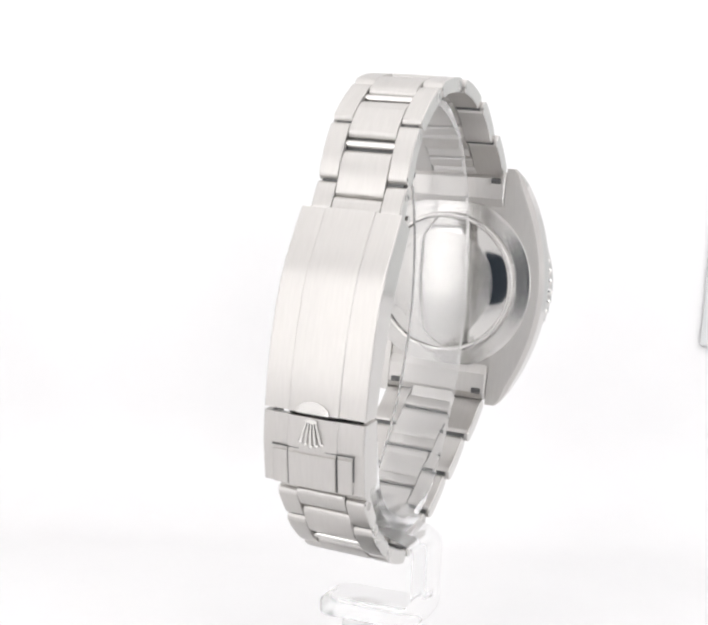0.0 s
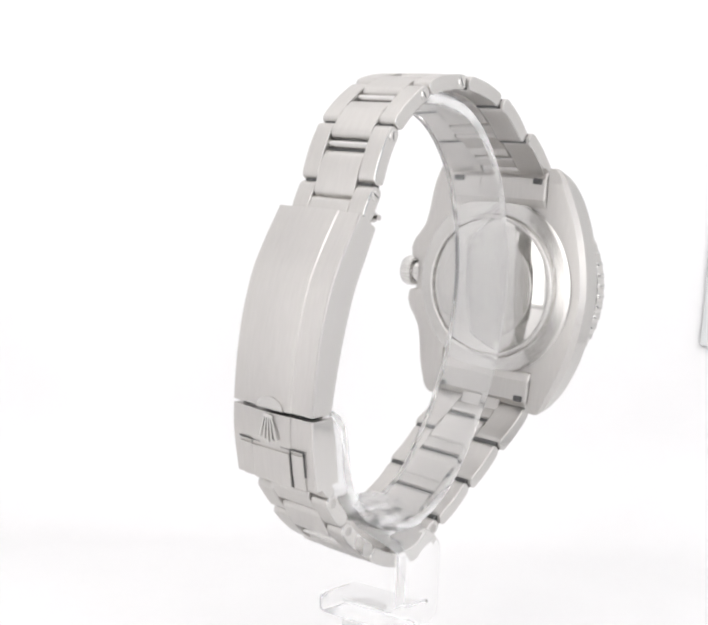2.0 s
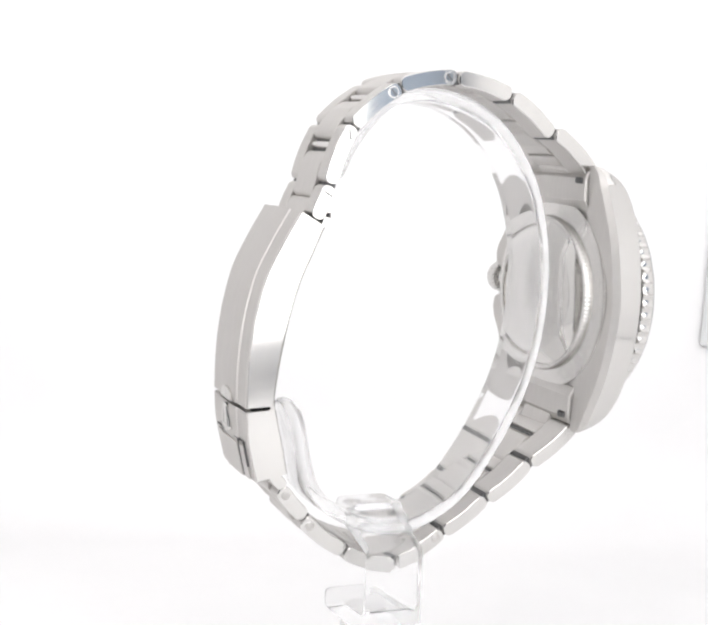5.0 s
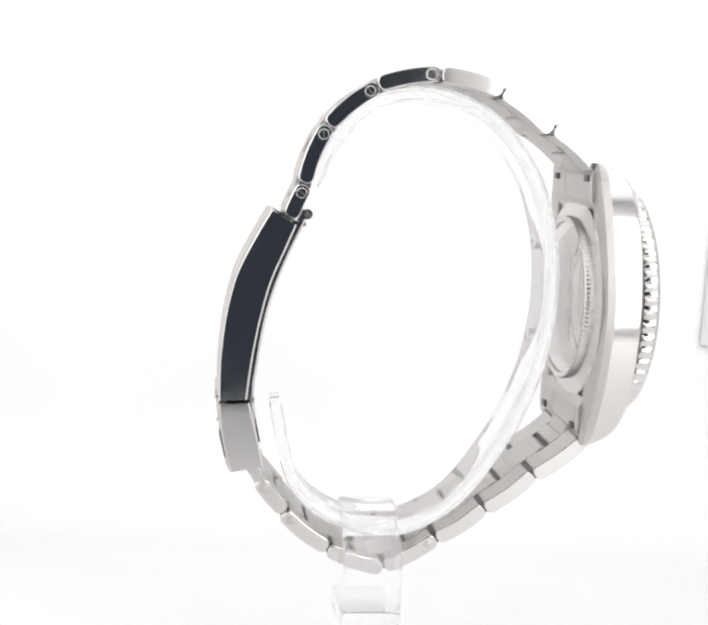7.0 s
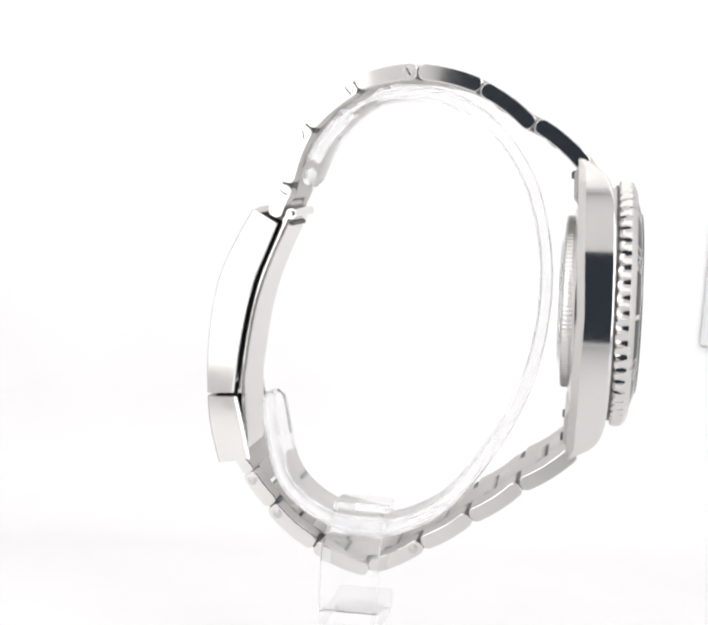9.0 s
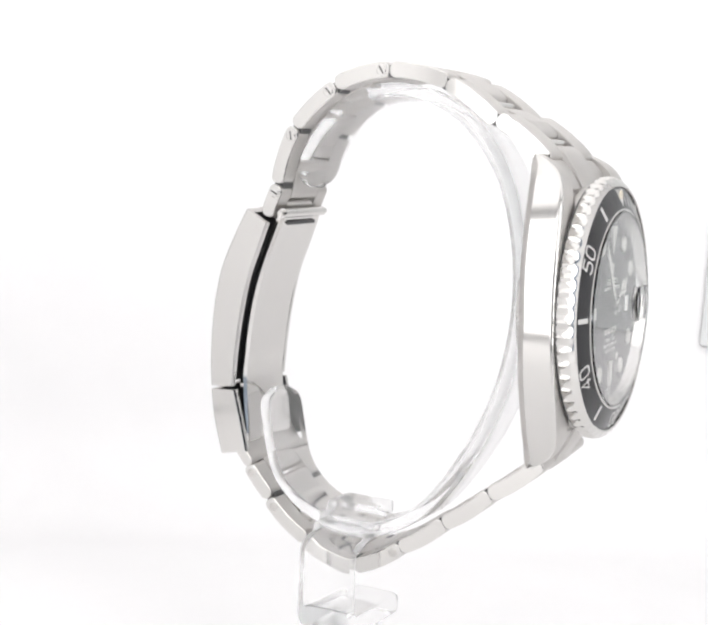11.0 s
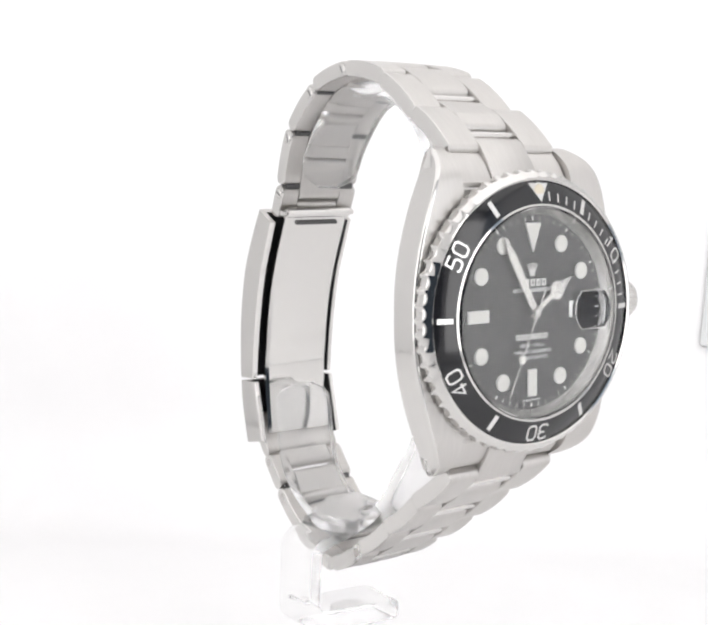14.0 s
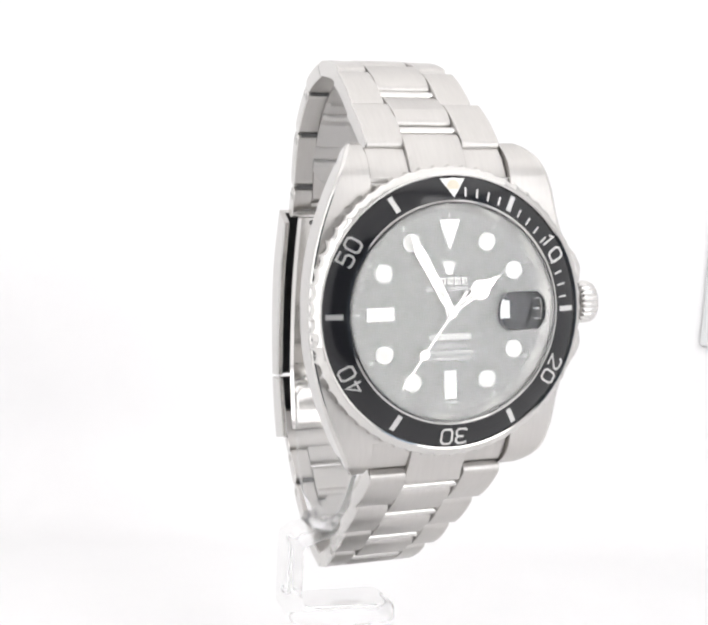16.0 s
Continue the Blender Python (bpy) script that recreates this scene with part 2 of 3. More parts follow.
WIDTH = [9.85, 9.2, 8.6, 8.05, 7.85, 7.8, 7.8]     # half widths of the links, from the case to the clasp
HALF = 1.28


def screw(parent, x, z, y, turn):
    place = lambda a, b, c: (a + x, b, c + z)
    ring = moved(spun([(0.001, y - 0.03), (1.04, y - 0.03), (1.04, y + 0.3), (0.001, y + 0.3)], 20, axis="y"), place)
    part("screw_recess", ring, SATIN, parent)
    body = moved(spun([(0.001, y - 0.12), (0.74, y - 0.12), (0.84, y - 0.04), (0.84, y + 0.5), (0.001, y + 0.5)], 20, axis="y"), place)
    ob = part("screw", body, POLISHED, parent)
    c, s = math.cos(turn), math.sin(turn)
    slot = moved(box(-0.72, 0.72, y - 0.124, y - 0.02, -0.15, 0.15, 0.02), lambda a, b, d: (x + a * c - d * s, b, z + a * s + d * c))
    part("slot", slot, DARK, ob)


def pin_end(parent, x, z, y):
    """The plain riveted end of a link pin."""
    body = spun([(0.001, y - 0.03), (0.74, y - 0.03), (0.8, y), (0.8, y + 0.4), (0.001, y + 0.4)], 20, axis="y")
    part("pin_end", moved(body, lambda a, b, c: (a + x, b, c + z)), BRUSHED, parent)


def bracelet(chain, upper):
    n = len(chain)
    for i in range(n - 1):
        # neighbouring links just touch with their round ends
        (a, b), (c, d) = chain[i], chain[i + 1]
        short = (2 * HALF + 0.16 - (Vector(c) - Vector(b)).length) / 2
        if short > 0:
            chain[i] = (a, tuple(Vector(b) + (Vector(a) - Vector(b)).normalized() * short))
            chain[i + 1] = (tuple(Vector(c) + (Vector(d) - Vector(c)).normalized() * short), d)
    for i, (a, b) in enumerate(chain):
        cy = 0.3 if i < 3 else 0.0
        w = WIDTH[i] + cy
        pts = bowed(a, b, 0.28 if i < n - 1 else 0.05)
        near = part("outer_link", bar(pts, HALF, cy - w, cy - 4.32, polish=(True, False)), [BRUSHED, POLISHED], watch, sharp=17)
        part("outer_link", bar(pts, HALF, cy + 4.32, cy + w, polish=(False, True)), [BRUSHED, POLISHED], watch, sharp=17)
        if upper and i in (3, 4, 5, 6):
            e = Vector(a).lerp(Vector(b), 0.03)
            screw(near, e.x, e.y, cy - w, (2.1, 2.3, 1.7, 2.6)[i - 3])
        if not upper and i in (3, 5, 6):
            e = Vector(b if i > 3 else a).lerp(Vector(a if i > 3 else b), 0.05)
            pin_end(near, e.x, e.y, cy - w)
        if i == n - 1:
            last = [Vector(a).lerp(Vector(b), 0.75), Vector(b) + (Vector(b) - Vector(a)) * 0.2]
            part("centre_link", bar(last, HALF - 0.05, cy - 4.25, cy + 4.25, 0.12, (False, False)), [BRUSHED, POLISHED], watch, sharp=17)
        # centre link: from a third of this link to a third of the next
        if i < n - 1:
            nxt = bowed(*chain[i + 1], 0.28)
            line = [Vector(a).lerp(Vector(b), 0.65 if upper else 0.72), Vector(a).lerp(Vector(b), 0.84) + (pts[2] - Vector(a).lerp(Vector(b), 0.5)) * 0.6,
                    Vector(b).lerp(Vector(chain[i + 1][0]), 0.5), Vector(chain[i + 1][0]).lerp(Vector(chain[i + 1][1]), 0.02)]
            part("centre_link", bar(line, HALF + 0.06, cy - 4.25, cy + 4.25, 0.12, (False, False)), [BRUSHED, POLISHED], watch, sharp=17)
            up = (pts[2] - Vector(a).lerp(Vector(b), 0.5)).normalized()
            bridge = [Vector(a).lerp(Vector(b), k) - up * 0.6 for k in (0.2, 0.28, 0.40)]
            part("link_core", bar(bridge, 0.55, cy - 4.3, cy + 4.3, 0.05, (False, False)), BRUSHED, watch)
            # added dark bar in the slot: the gap's shade as a solid
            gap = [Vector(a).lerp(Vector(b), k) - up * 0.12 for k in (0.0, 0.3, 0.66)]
            part("link_gap_shade", bar(gap, 0.5, cy - w + 1.2, cy + w - 1.2, 0.05, (False, False)), DARK, watch)
            # added dark cylinder at the joint, standing for shade between two links
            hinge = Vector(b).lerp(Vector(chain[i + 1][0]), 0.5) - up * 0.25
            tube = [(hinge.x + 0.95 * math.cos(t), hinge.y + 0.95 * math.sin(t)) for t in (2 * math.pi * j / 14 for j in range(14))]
            part("joint_shade", loft([[(x, y, z) for x, z in tube] for y in (cy - w + 0.7, cy + w - 0.7)]), DARK, watch)
            # the pin that shows in the slot between two centre links
            q = Vector(a).lerp(Vector(b), 0.32 if upper else 0.36) + up * (0.5 if upper else 0.72)
            pin = [(q.x + 0.66 * math.cos(t), q.y + 0.66 * math.sin(t)) for t in (2 * math.pi * j / 12 for j in range(12))]
            part("link_pin", loft([[(x, y, z) for x, z in pin] for y in (cy - 4.3, cy + 4.3)]), POLISHED, watch)


bracelet(TOP, True)
bracelet(LOW, False)


# ---- case
def lerp_table(t, x):
    x = abs(x)
    for (a, b), (c, d) in zip(t, t[1:]):
        if x <= c:
            return b + (d - b) * (x - a) / (c - a)
    return t[-1][1]


FRONT = [(0, 41.5), (8, 41.4), (13, 41.25), (17, 40.95), (19, 40.5), (20.3, 40.0), (21.3, 39.3), (22.2, 38.3), (22.9, 37.2), (23.3, 36.5), (23.6, 35.9)]
BACK = [(0, 35.9), (8, 35.6), (13, 35.5), (18, 35.3), (23.6, 35.1)]
GUARD = [(0, 19.6), (2.9, 19.7), (3.5, 21.4), (5.6, 21.6), (7.3, 20.8), (8.5, 19.8), (10.5, 18.4), (13, 17.7), (17, 17.0), (19.5, 16.4), (21.5, 15.6), (22.8, 14.7), (23.3, 14.0), (23.6, 13.3)]


def flank(z):
    """Half width of the case on the plain side: one smooth bow from lug to lug."""
    return 19.75 - 0.0126 * (z + 0.3) ** 2 - max(0.0, abs(z) - 22.2) ** 2 * 0.2


def case():
    geos = []
    zs = [-23.6 + 47.2 * i / 96 for i in range(97)]
    for sign, table in ((-1, None), (1, GUARD)):
        secs = []
        for z in zs:
            y1, f, b = lerp_table(table, z) if table else flank(z), lerp_table(FRONT, z), lerp_table(BACK, z)
            ch = min(0.5, (f - b) * 0.25) * (1.9 if sign > 0 and 3 < abs(z) < 9 else 1.0)
            lo = min(1.15, (f - b) * 0.35)
            k = (0.62 if sign < 0 else 1.3) * min(1.0, max(0.4, (23.6 - abs(z)) / 4.0))
            low = [(y1 - 1.45 * k, b), (y1 - 1.25 * k, b + 0.05), (y1 - 0.65 * k, b + lo * 0.5), (y1 - 0.15 * k, b + lo * 0.9), (y1, b + lo)]
            high = [(y1, f - ch - 0.15)] + [(y1 - ch + ch * math.cos(q), f - ch + ch * math.sin(q)) for q in (math.pi / 10 * i for i in range(6))]
            sec = [(10.5, b)] + low + high + [(10.5, f)]
            secs.append([(x, YC + sign * y, z) for y, x in sec])
        geos.append(loft(secs, ids=[0] * 5 + [1] * 7 + [0] * 2))
    secs = []
    for i in range(33):
        y = -10.5 + 21.0 * i / 32
        zz = math.sqrt(19.6 ** 2 - y * y) - 0.6
        secs.append([(36.6, YC + y, -zz), (41.5, YC + y, -zz), (41.5, YC + y, zz), (36.6, YC + y, zz)])
    geos.append(loft(secs))
    for sg in (1, -1):
        geos.append(box(36.05, 40.0, YC - 10.7, YC + 10.7, min(sg * 14.2, sg * 18.6), max(sg * 14.2, sg * 18.6), 0.1))
    body = part("case", join(*geos), [BRUSHED, POLISHED], watch, "brushed steel case with polished flanks and crown guards", sharp=28)
    # back: polished recess, fluted ring, plain disc
    cb = moved(spun([(0.01, 37.4), (17.4, 37.4), (17.4, 35.5), (17.2, 35.4), (16.6, 35.3), (14.9, 34.85), (14.3, 34.75), (0.01, 34.75)], 120), lambda x, y, z: (x, y + YC, z))
    back = part("case_back", cb, SATIN, watch, "screw-down steel case back with polished cone", sharp=40)
    flute = moved(spun([(13.3, 35.2), (14.3, 35.2), (14.3, 33.9), (14.05, 33.6), (13.6, 33.5), (13.3, 33.7)], 480,
                       wave=lambda a, k: -0.16 * (0.5 + 0.5 * math.cos(a * 120)) if k in (1, 2) else 0), lambda x, y, z: (x, y + YC, z))
    part("fluted_ring", flute, SATIN, back, sharp=50)
    cone = moved(spun([(10.3, 35.0), (13.35, 35.0), (13.35, 34.0), (13.15, 33.9), (10.6, 33.0), (10.3, 32.95)], 120), lambda x, y, z: (x, y + YC, z))
    part("polished_cone", cone, POLISHED, back, sharp=40)
    plate = moved(spun([(0.01, 35.0), (10.28, 35.0), (10.28, 32.95), (10.1, 32.88), (0.01, 32.8)], 120), lambda x, y, z: (x, y + YC, z))
    part("back_disc", plate, SATIN, back, "slightly domed plain steel disc")
    # end links between the lugs
    for sg in (1, -1):
        secs = []
        for y, k in ((-10.4, 0.25), (-10.1, 0), (-4.45, 0), (-4.4, 0.35)):
            secs.append([(x, YC + y, sg * z) for x, z in ((34.6 + k, 17.5), (35.6 + k, 15.9), (40.1 - k, 15.9), (40.1 - k, 17.5), (39.5 - k, 19.3), (38.4 - k, 21.2), (37.1 - k, 22.6 - k), (36.3, 22.9 - k), (35.2, 22.6 - k), (34.5 + k, 21.4))])
        left = loft(secs)
        plate = loft([[(x, YC + y, sg * z) for x, z in ((35.6, 15.9), (37.4, 15.9), (37.4, 22.2), (35.2, 22.5), (34.62, 21.4), (34.62, 17.5))] for y in (-4.5, 4.5)])
        right = moved(left, lambda x, y, z: (x, 2 * YC - y, z))
        a, b = Vector(TOP[0][0] if sg > 0 else LOW[0][0]), Vector(TOP[0][1] if sg > 0 else LOW[0][1])
        tip = a.lerp(b, 0.02)
        line = [Vector((38.9, sg * 18.0)), Vector((37.6, sg * 20.6)), Vector((36.1, sg * 22.8)), tip]
        mid = bar(line, 1.42, YC - 4.3, YC + 4.3, 0.12, (False, False))
        ob = part("end_link", join(left, right, plate), [BRUSHED, POLISHED], watch, sharp=17)
        part("end_link_centre", mid, [BRUSHED, POLISHED], ob)
        for s2 in (-1, 1):
            pinhole = moved(box(34.1, 34.7, -0.9, 0.9, -0.55, 0.55, 0.1), lambda x, y, z: (x, YC + s2 * 8.6 + y, sg * 21.0 + z))
            part("spring_bar_slot", pinhole, DARK, ob)
    # crown on its tube
    crown = moved(spun([(0.01, 21.4), (2.75, 21.4), (3.1, 21.7), (3.1, 23.4), (2.85, 23.9), (2.3, 24.1), (0.01, 24.15)], 192,
                                    wave=lambda a, k: -0.28 * (0.5 + 0.5 * math.cos(a * 24)) ** 2 if k in (2, 3) else 0, axis="y"),
                               lambda x, y, z: (x + 39.1, YC + y, z + 0.3))
    ob = part("winding_crown", crown, SATIN, watch, "fluted steel winding crown", sharp=45)
    tube = moved(spun([(0.01, 19.5), (2.2, 19.5), (2.2, 22.7), (0.01, 22.7)], 32, axis="y"), lambda x, y, z: (x + 39.1, YC + y, z + 0.3))
    part("crown_tube", tube, POLISHED, ob)


case()
HX = 42.9            # the dial's face
WOFF = lambda x, y, z: (x, y + YC, z)


def bezel():
    prof = [(15.6, 41.7), (19.6, 41.7), (20.2, 41.95), (20.3, 42.8), (20.1, 43.6), (19.5, 44.25), (19.0, 44.5), (18.75, 44.4), (18.65, 43.9), (15.6, 43.9)]
    cut = {2: 0.55, 3: 0.45, 4: 0.2, 5: 0.03}
    wave = lambda a, k: -cut.get(k, 0.0) * (1 - (2 * ((a * 60 / (2 * math.pi)) % 1.0) - 1) ** 2)      # hollow flutes between sharp ridges
    ob = part("bezel", moved(spun(prof, 720, wave), WOFF), POLISHED, watch, "toothed polished steel rotating bezel", sharp=34)
    gap = moved(spun([(15.0, 41.3), (19.4, 41.3), (19.4, 41.8), (15.0, 41.8)], 96), WOFF)
    part("bezel_gap", gap, DARK, ob)
    ins = moved(spun([(15.35, 43.8), (18.63, 43.8), (18.66, 44.27), (18.55, 44.37), (15.55, 45.3), (15.38, 45.2)], 192), WOFF)
    insert = part("bezel_insert", ins, CERAMIC, ob, "glossy black ceramic insert with silver minute scale")
    slope = (44.37 - 45.3) / (18.55 - 15.55)

    def mark(name, pts, deg, mt, h=0.03):
        geo = prism(turned(pts, deg), 0, h)
        geo = moved(geo, lambda x, y, z: (x + 45.3 + (math.hypot(y, z) - 15.55) * slope + 0.0, y + YC, z))
        return part(name, geo, mt, insert)

    for m in range(60):
        deg = m * 6.0
        if m == 0 or (m % 10 == 0):
            continue
        if m % 5 == 0:
            mark("five_minute_bar", [(-0.36, 15.95), (0.36, 15.95), (0.36, 18.2), (-0.36, 18.2)], deg, SILVER)
        elif m < 15:
            mark("minute_tick", [(-0.12, 15.95), (0.12, 15.95), (0.12, 17.2), (-0.12, 17.2)], deg, SILVER)
    for m in (10, 20, 30, 40, 50):
        c, w = math.cos(radians(m * 6)), math.sin(radians(m * 6))

        def seat(x, y, z):
            y, z = y * c + (z + 17.2) * w, -y * w + (z + 17.2) * c
            return (x + 45.3 + (math.hypot(y, z) - 15.55) * slope, y + YC, z)

        part("numeral", moved(numeral_plate(str(m), 2.1, 1.55, 0.29), seat), SILVER, insert)
    mark("triangle", [(-1.85, 18.35), (0, 15.75), (1.85, 18.35)], 0, SILVER)
    pearl = moved(disc(0.92, 0, 0.28, 28, 0.12), lambda x, y, z: (x + 44.63, y + YC, z + 17.3))
    part("pearl", pearl, PEARL, insert, "cream luminous pearl")
    ring = moved(disc(1.15, 0, 0.1, 28), lambda x, y, z: (x + 44.62, y + YC, z + 17.3))
    part("pearl_ring", ring, SILVER, insert)


bezel()


def frame_bar(y0, y1, z0, z1, pen):
    """A thin printed oblong, open in the middle."""
    rims = []
    for y, z, u, v in ((y0, z0, 1, 1), (y1, z0, -1, 1), (y1, z1, -1, -1), (y0, z1, 1, -1)):
        rims.append([(HX, y, z), (HX + 0.02, y, z), (HX + 0.02, y + u * pen, z + v * pen), (HX, y + u * pen, z + v * pen)])
    return loft(rims, True)


def dial():
    face = part("dial", moved(disc(14.2, HX - 0.5, HX, 96), WOFF), DIAL, watch, "glossy black dial with applied round, bar and triangle markers")
    rehaut = moved(spun([(13.9, HX - 0.3), (15.4, HX - 0.3), (15.4, 45.0), (15.1, 45.0), (13.9, HX + 0.05)], 128), WOFF)
    part("rehaut", rehaut, SATIN, watch, "sloping steel inner ring", sharp=30)
    rim = moved(spun([(15.0, 44.4), (15.45, 44.4), (15.45, 45.3), (15.2, 45.4), (15.0, 45.3)], 128), WOFF)
    part("crystal_gasket", rim, POLISHED, watch)
    # markers
    for h in range(12):
        a = h * 30.0
        if h == 0:
            outer, inner = [(-1.5, 12.75), (1.5, 12.75), (0, 8.5)], [(-1.2, 12.55), (1.2, 12.55), (0, 9.1)]
        elif h in (6, 9):
            outer, inner = [(-0.87, 8.2), (0.87, 8.2), (0.87, 12.1), (-0.87, 12.1)], [(-0.68, 8.4), (0.68, 8.4), (0.68, 11.9), (-0.68, 11.9)]
        elif h == 3:
            continue
        else:
            ring = lambda r: [(r * math.cos(t), 11.13 - r * math.sin(t)) for t in (2 * math.pi * i / 28 for i in range(28))]
            outer, inner = ring(1.22), ring(1.03)
        ob = part("hour_marker", moved(prism(turned(outer, a), HX, HX + 0.22, 0.06), WOFF), SILVER, face)
        part("lume_fill", moved(prism(turned(inner, a), HX + 0.2, HX + 0.26, 0.02), WOFF), LUME, ob)
    for m in range(60):
        w = 0.09 if m % 5 == 0 else 0.04
        pts = [(-w, 13.1), (w, 13.1), (w, 13.65), (-w, 13.65)]
        part("minute_mark", moved(prism(turned(pts, m * 6.0), HX, HX + 0.02), WOFF), PRINT, face)
    # printing: maker's emblem and names as plain shapes, the rest as written
    y0 = YC - 0.35
    for i in range(5):
        d = (i - 2) * 0.33
        pts = [(-0.12 + d * 0.45, 5.55), (0.12 + d * 0.45, 5.55), (0.06 + d * 1.25, 6.95 - abs(i - 2) * 0.12), (-0.06 + d * 1.25, 6.95 - abs(i - 2) * 0.12)]
        part("emblem_point", moved(prism(pts, HX, HX + 0.1), lambda x, y, z: (x, y + y0 + 0.3, z)), SILVER, face)
        tip = moved(disc(0.13, HX, HX + 0.1, 12), lambda x, y, z: (x, y + y0 + 0.3 + d * 1.25, z + 7.02 - abs(i - 2) * 0.12))
        part("emblem_ball", tip, SILVER, face)
    part("emblem_base", moved(prism([(-0.5, 5.25), (0.5, 5.25), (0.42, 5.55), (-0.42, 5.55)], HX, HX + 0.1), lambda x, y, z: (x, y + y0 + 0.3, z)), SILVER, face)
    for i in range(5):
        yy = -2.5 + i * 1.08
        part("name_bar", frame_bar(yy + 0.1, yy + 0.82, 3.75, 4.75, 0.17), PRINT, face)
    for i in range(15):
        if i != 6:
            part("name_bar", frame_bar(-3.6 + i * 0.5, -3.25 + i * 0.5, 2.95, 3.45, 0.09), GREY_PRINT, face)
    for i in range(10):
        yy = -3.0 + i * 0.62
        part("name_bar", frame_bar(yy, yy + 0.46, -3.85, -3.1, 0.12), PRINT, face)
    words("depth_line", "1000 ft = 300 m", 0.72, GREY_PRINT, face, HX + 0.01, YC, -4.75, width=4.6, thick=0.008)
    words("rating_line", "SUPERLATIVE CHRONOMETER", 0.72, GREY_PRINT, face, HX + 0.01, YC + 0.2, -5.65, width=7.2, thick=0.008)
    words("rating_line", "OFFICIALLY CERTIFIED", 0.72, GREY_PRINT, face, HX + 0.01, YC + 0.2, -6.5, width=5.6, thick=0.008)
    words("origin_mark", "SWISS MADE", 0.5, GREY_PRINT, face, HX + 0.01, YC, -12.65, width=3.4, thick=0.008)
    # date window under the lens
    part("date_window", moved(box(HX, HX + 0.03, 7.5, 9.1, -1.05, 1.05, 0.01), WOFF), PRINT, face, "white date disc in its window")
    part("date_frame", moved(box(HX - 0.05, HX + 0.02, 7.35, 9.25, -1.2, 1.2, 0.01), WOFF), SILVER, face)

    def hand(name, outer, fills, deg, x, label, extra=None):
        ob = part(name, moved(prism(turned(outer, deg), x, x + 0.16, 0.06), WOFF), POLISHED, watch, label)
        for p in fills:
            part("lume_fill", moved(prism(turned(p, deg), x + 0.15, x + 0.19, 0.02), WOFF), LUME, ob)
        return ob

    hand("minute_hand", [(-0.45, 0.4), (-0.62, 2.0), (-0.72, 9.6), (0, 12.3), (0.72, 9.6), (0.62, 2.0), (0.45, 0.4)],
         [[(-0.34, 2.2), (-0.45, 9.4), (0, 11.3), (0.45, 9.4), (0.34, 2.2)]], -29.0, HX + 0.75, "steel minute hand with white filling")
    hour = hand("hour_hand", [(-0.42, 0.4), (-0.42, 4.4), (0.42, 4.4), (0.42, 0.4)], [[(-0.2, 1.4), (-0.2, 4.2), (0.2, 4.2), (0.2, 1.4)]], 56.0, HX + 0.5, "steel hour hand with round three-part head")
    wheel = [(1.45 * math.cos(t), 5.3 - 1.45 * math.sin(t)) for t in (2 * math.pi * i / 28 for i in range(28))]
    part("hand_head", moved(prism(turned(wheel, 56.0), HX + 0.5, HX + 0.67, 0.06), WOFF), POLISHED, hour)
    for q in (0, 120, 240):
        seg = [(1.12 * math.sin(radians(t)), 5.3 + 1.12 * math.cos(radians(t))) for t in range(q - 54, q + 55, 12)]
        k = (0.14 * math.sin(radians(q)), 5.3 + 0.14 * math.cos(radians(q)))
        part("lume_fill", moved(prism(turned([k] + seg, 56.0), HX + 0.66, HX + 0.7, 0.01), WOFF), LUME, hour)
    part("hand_tip", moved(prism(turned([(-0.75, 6.5), (0, 8.9), (0.75, 6.5)], 56.0), HX + 0.5, HX + 0.66, 0.06), WOFF), POLISHED, hour)
    part("hand_boss", moved(disc(0.95, HX + 0.2, HX + 0.95, 28, 0.1), WOFF), POLISHED, watch)
    # second hand about the dial's centre, so that it can turn
    x = 0.0
    geo = join(prism([(-0.12, -3.6), (-0.09, 12.9), (0.09, 12.9), (0.12, -3.6)], x, x + 0.12, 0.02), disc(0.62, x - 0.2, x + 0.2, 24, 0.05))
    sec = part("second_hand", geo, POLISHED, watch, "thin steel second hand with luminous dot", at=(HX + 1.15, YC, 0))
    rim = moved(disc(0.72, x, x + 0.14, 24, 0.03), lambda a, b, c: (a, b, c + 7.1))
    part("dot_rim", rim, POLISHED, sec)
    part("lume_dot", moved(disc(0.52, x + 0.12, x + 0.17, 24), lambda a, b, c: (a, b, c + 7.1)), LUME, sec)
    # crystal and its magnifying lens
    hole = [(max(-3.5, min(3.5, 3.55 * math.cos(t))), max(-2.75, min(2.75, 3.55 * math.sin(t)))) for t in (2 * math.pi * i / 72 for i in range(72))]
    secs = []
    for y, z in hole:
        d = Vector((y, z)).normalized()
        q = 10.0 * d.x
        far = -q + math.sqrt(q * q + 15.05 ** 2 - 100.0)
        ring = [(44.45, y, z), (44.45, d.x * far, d.y * far), (45.5, d.x * far, d.y * far), (45.65, d.x * (far - 0.16), d.y * (far - 0.16)), (45.65, y, z)]
        secs.append([(x, YC + 10.0 + u, v) for x, u, v in ring])
    cr = part("crystal", loft(secs, True), CRYSTAL, watch, "flat clear sapphire crystal", sharp=20)
    cr.visible_shadow = False
    secs = []
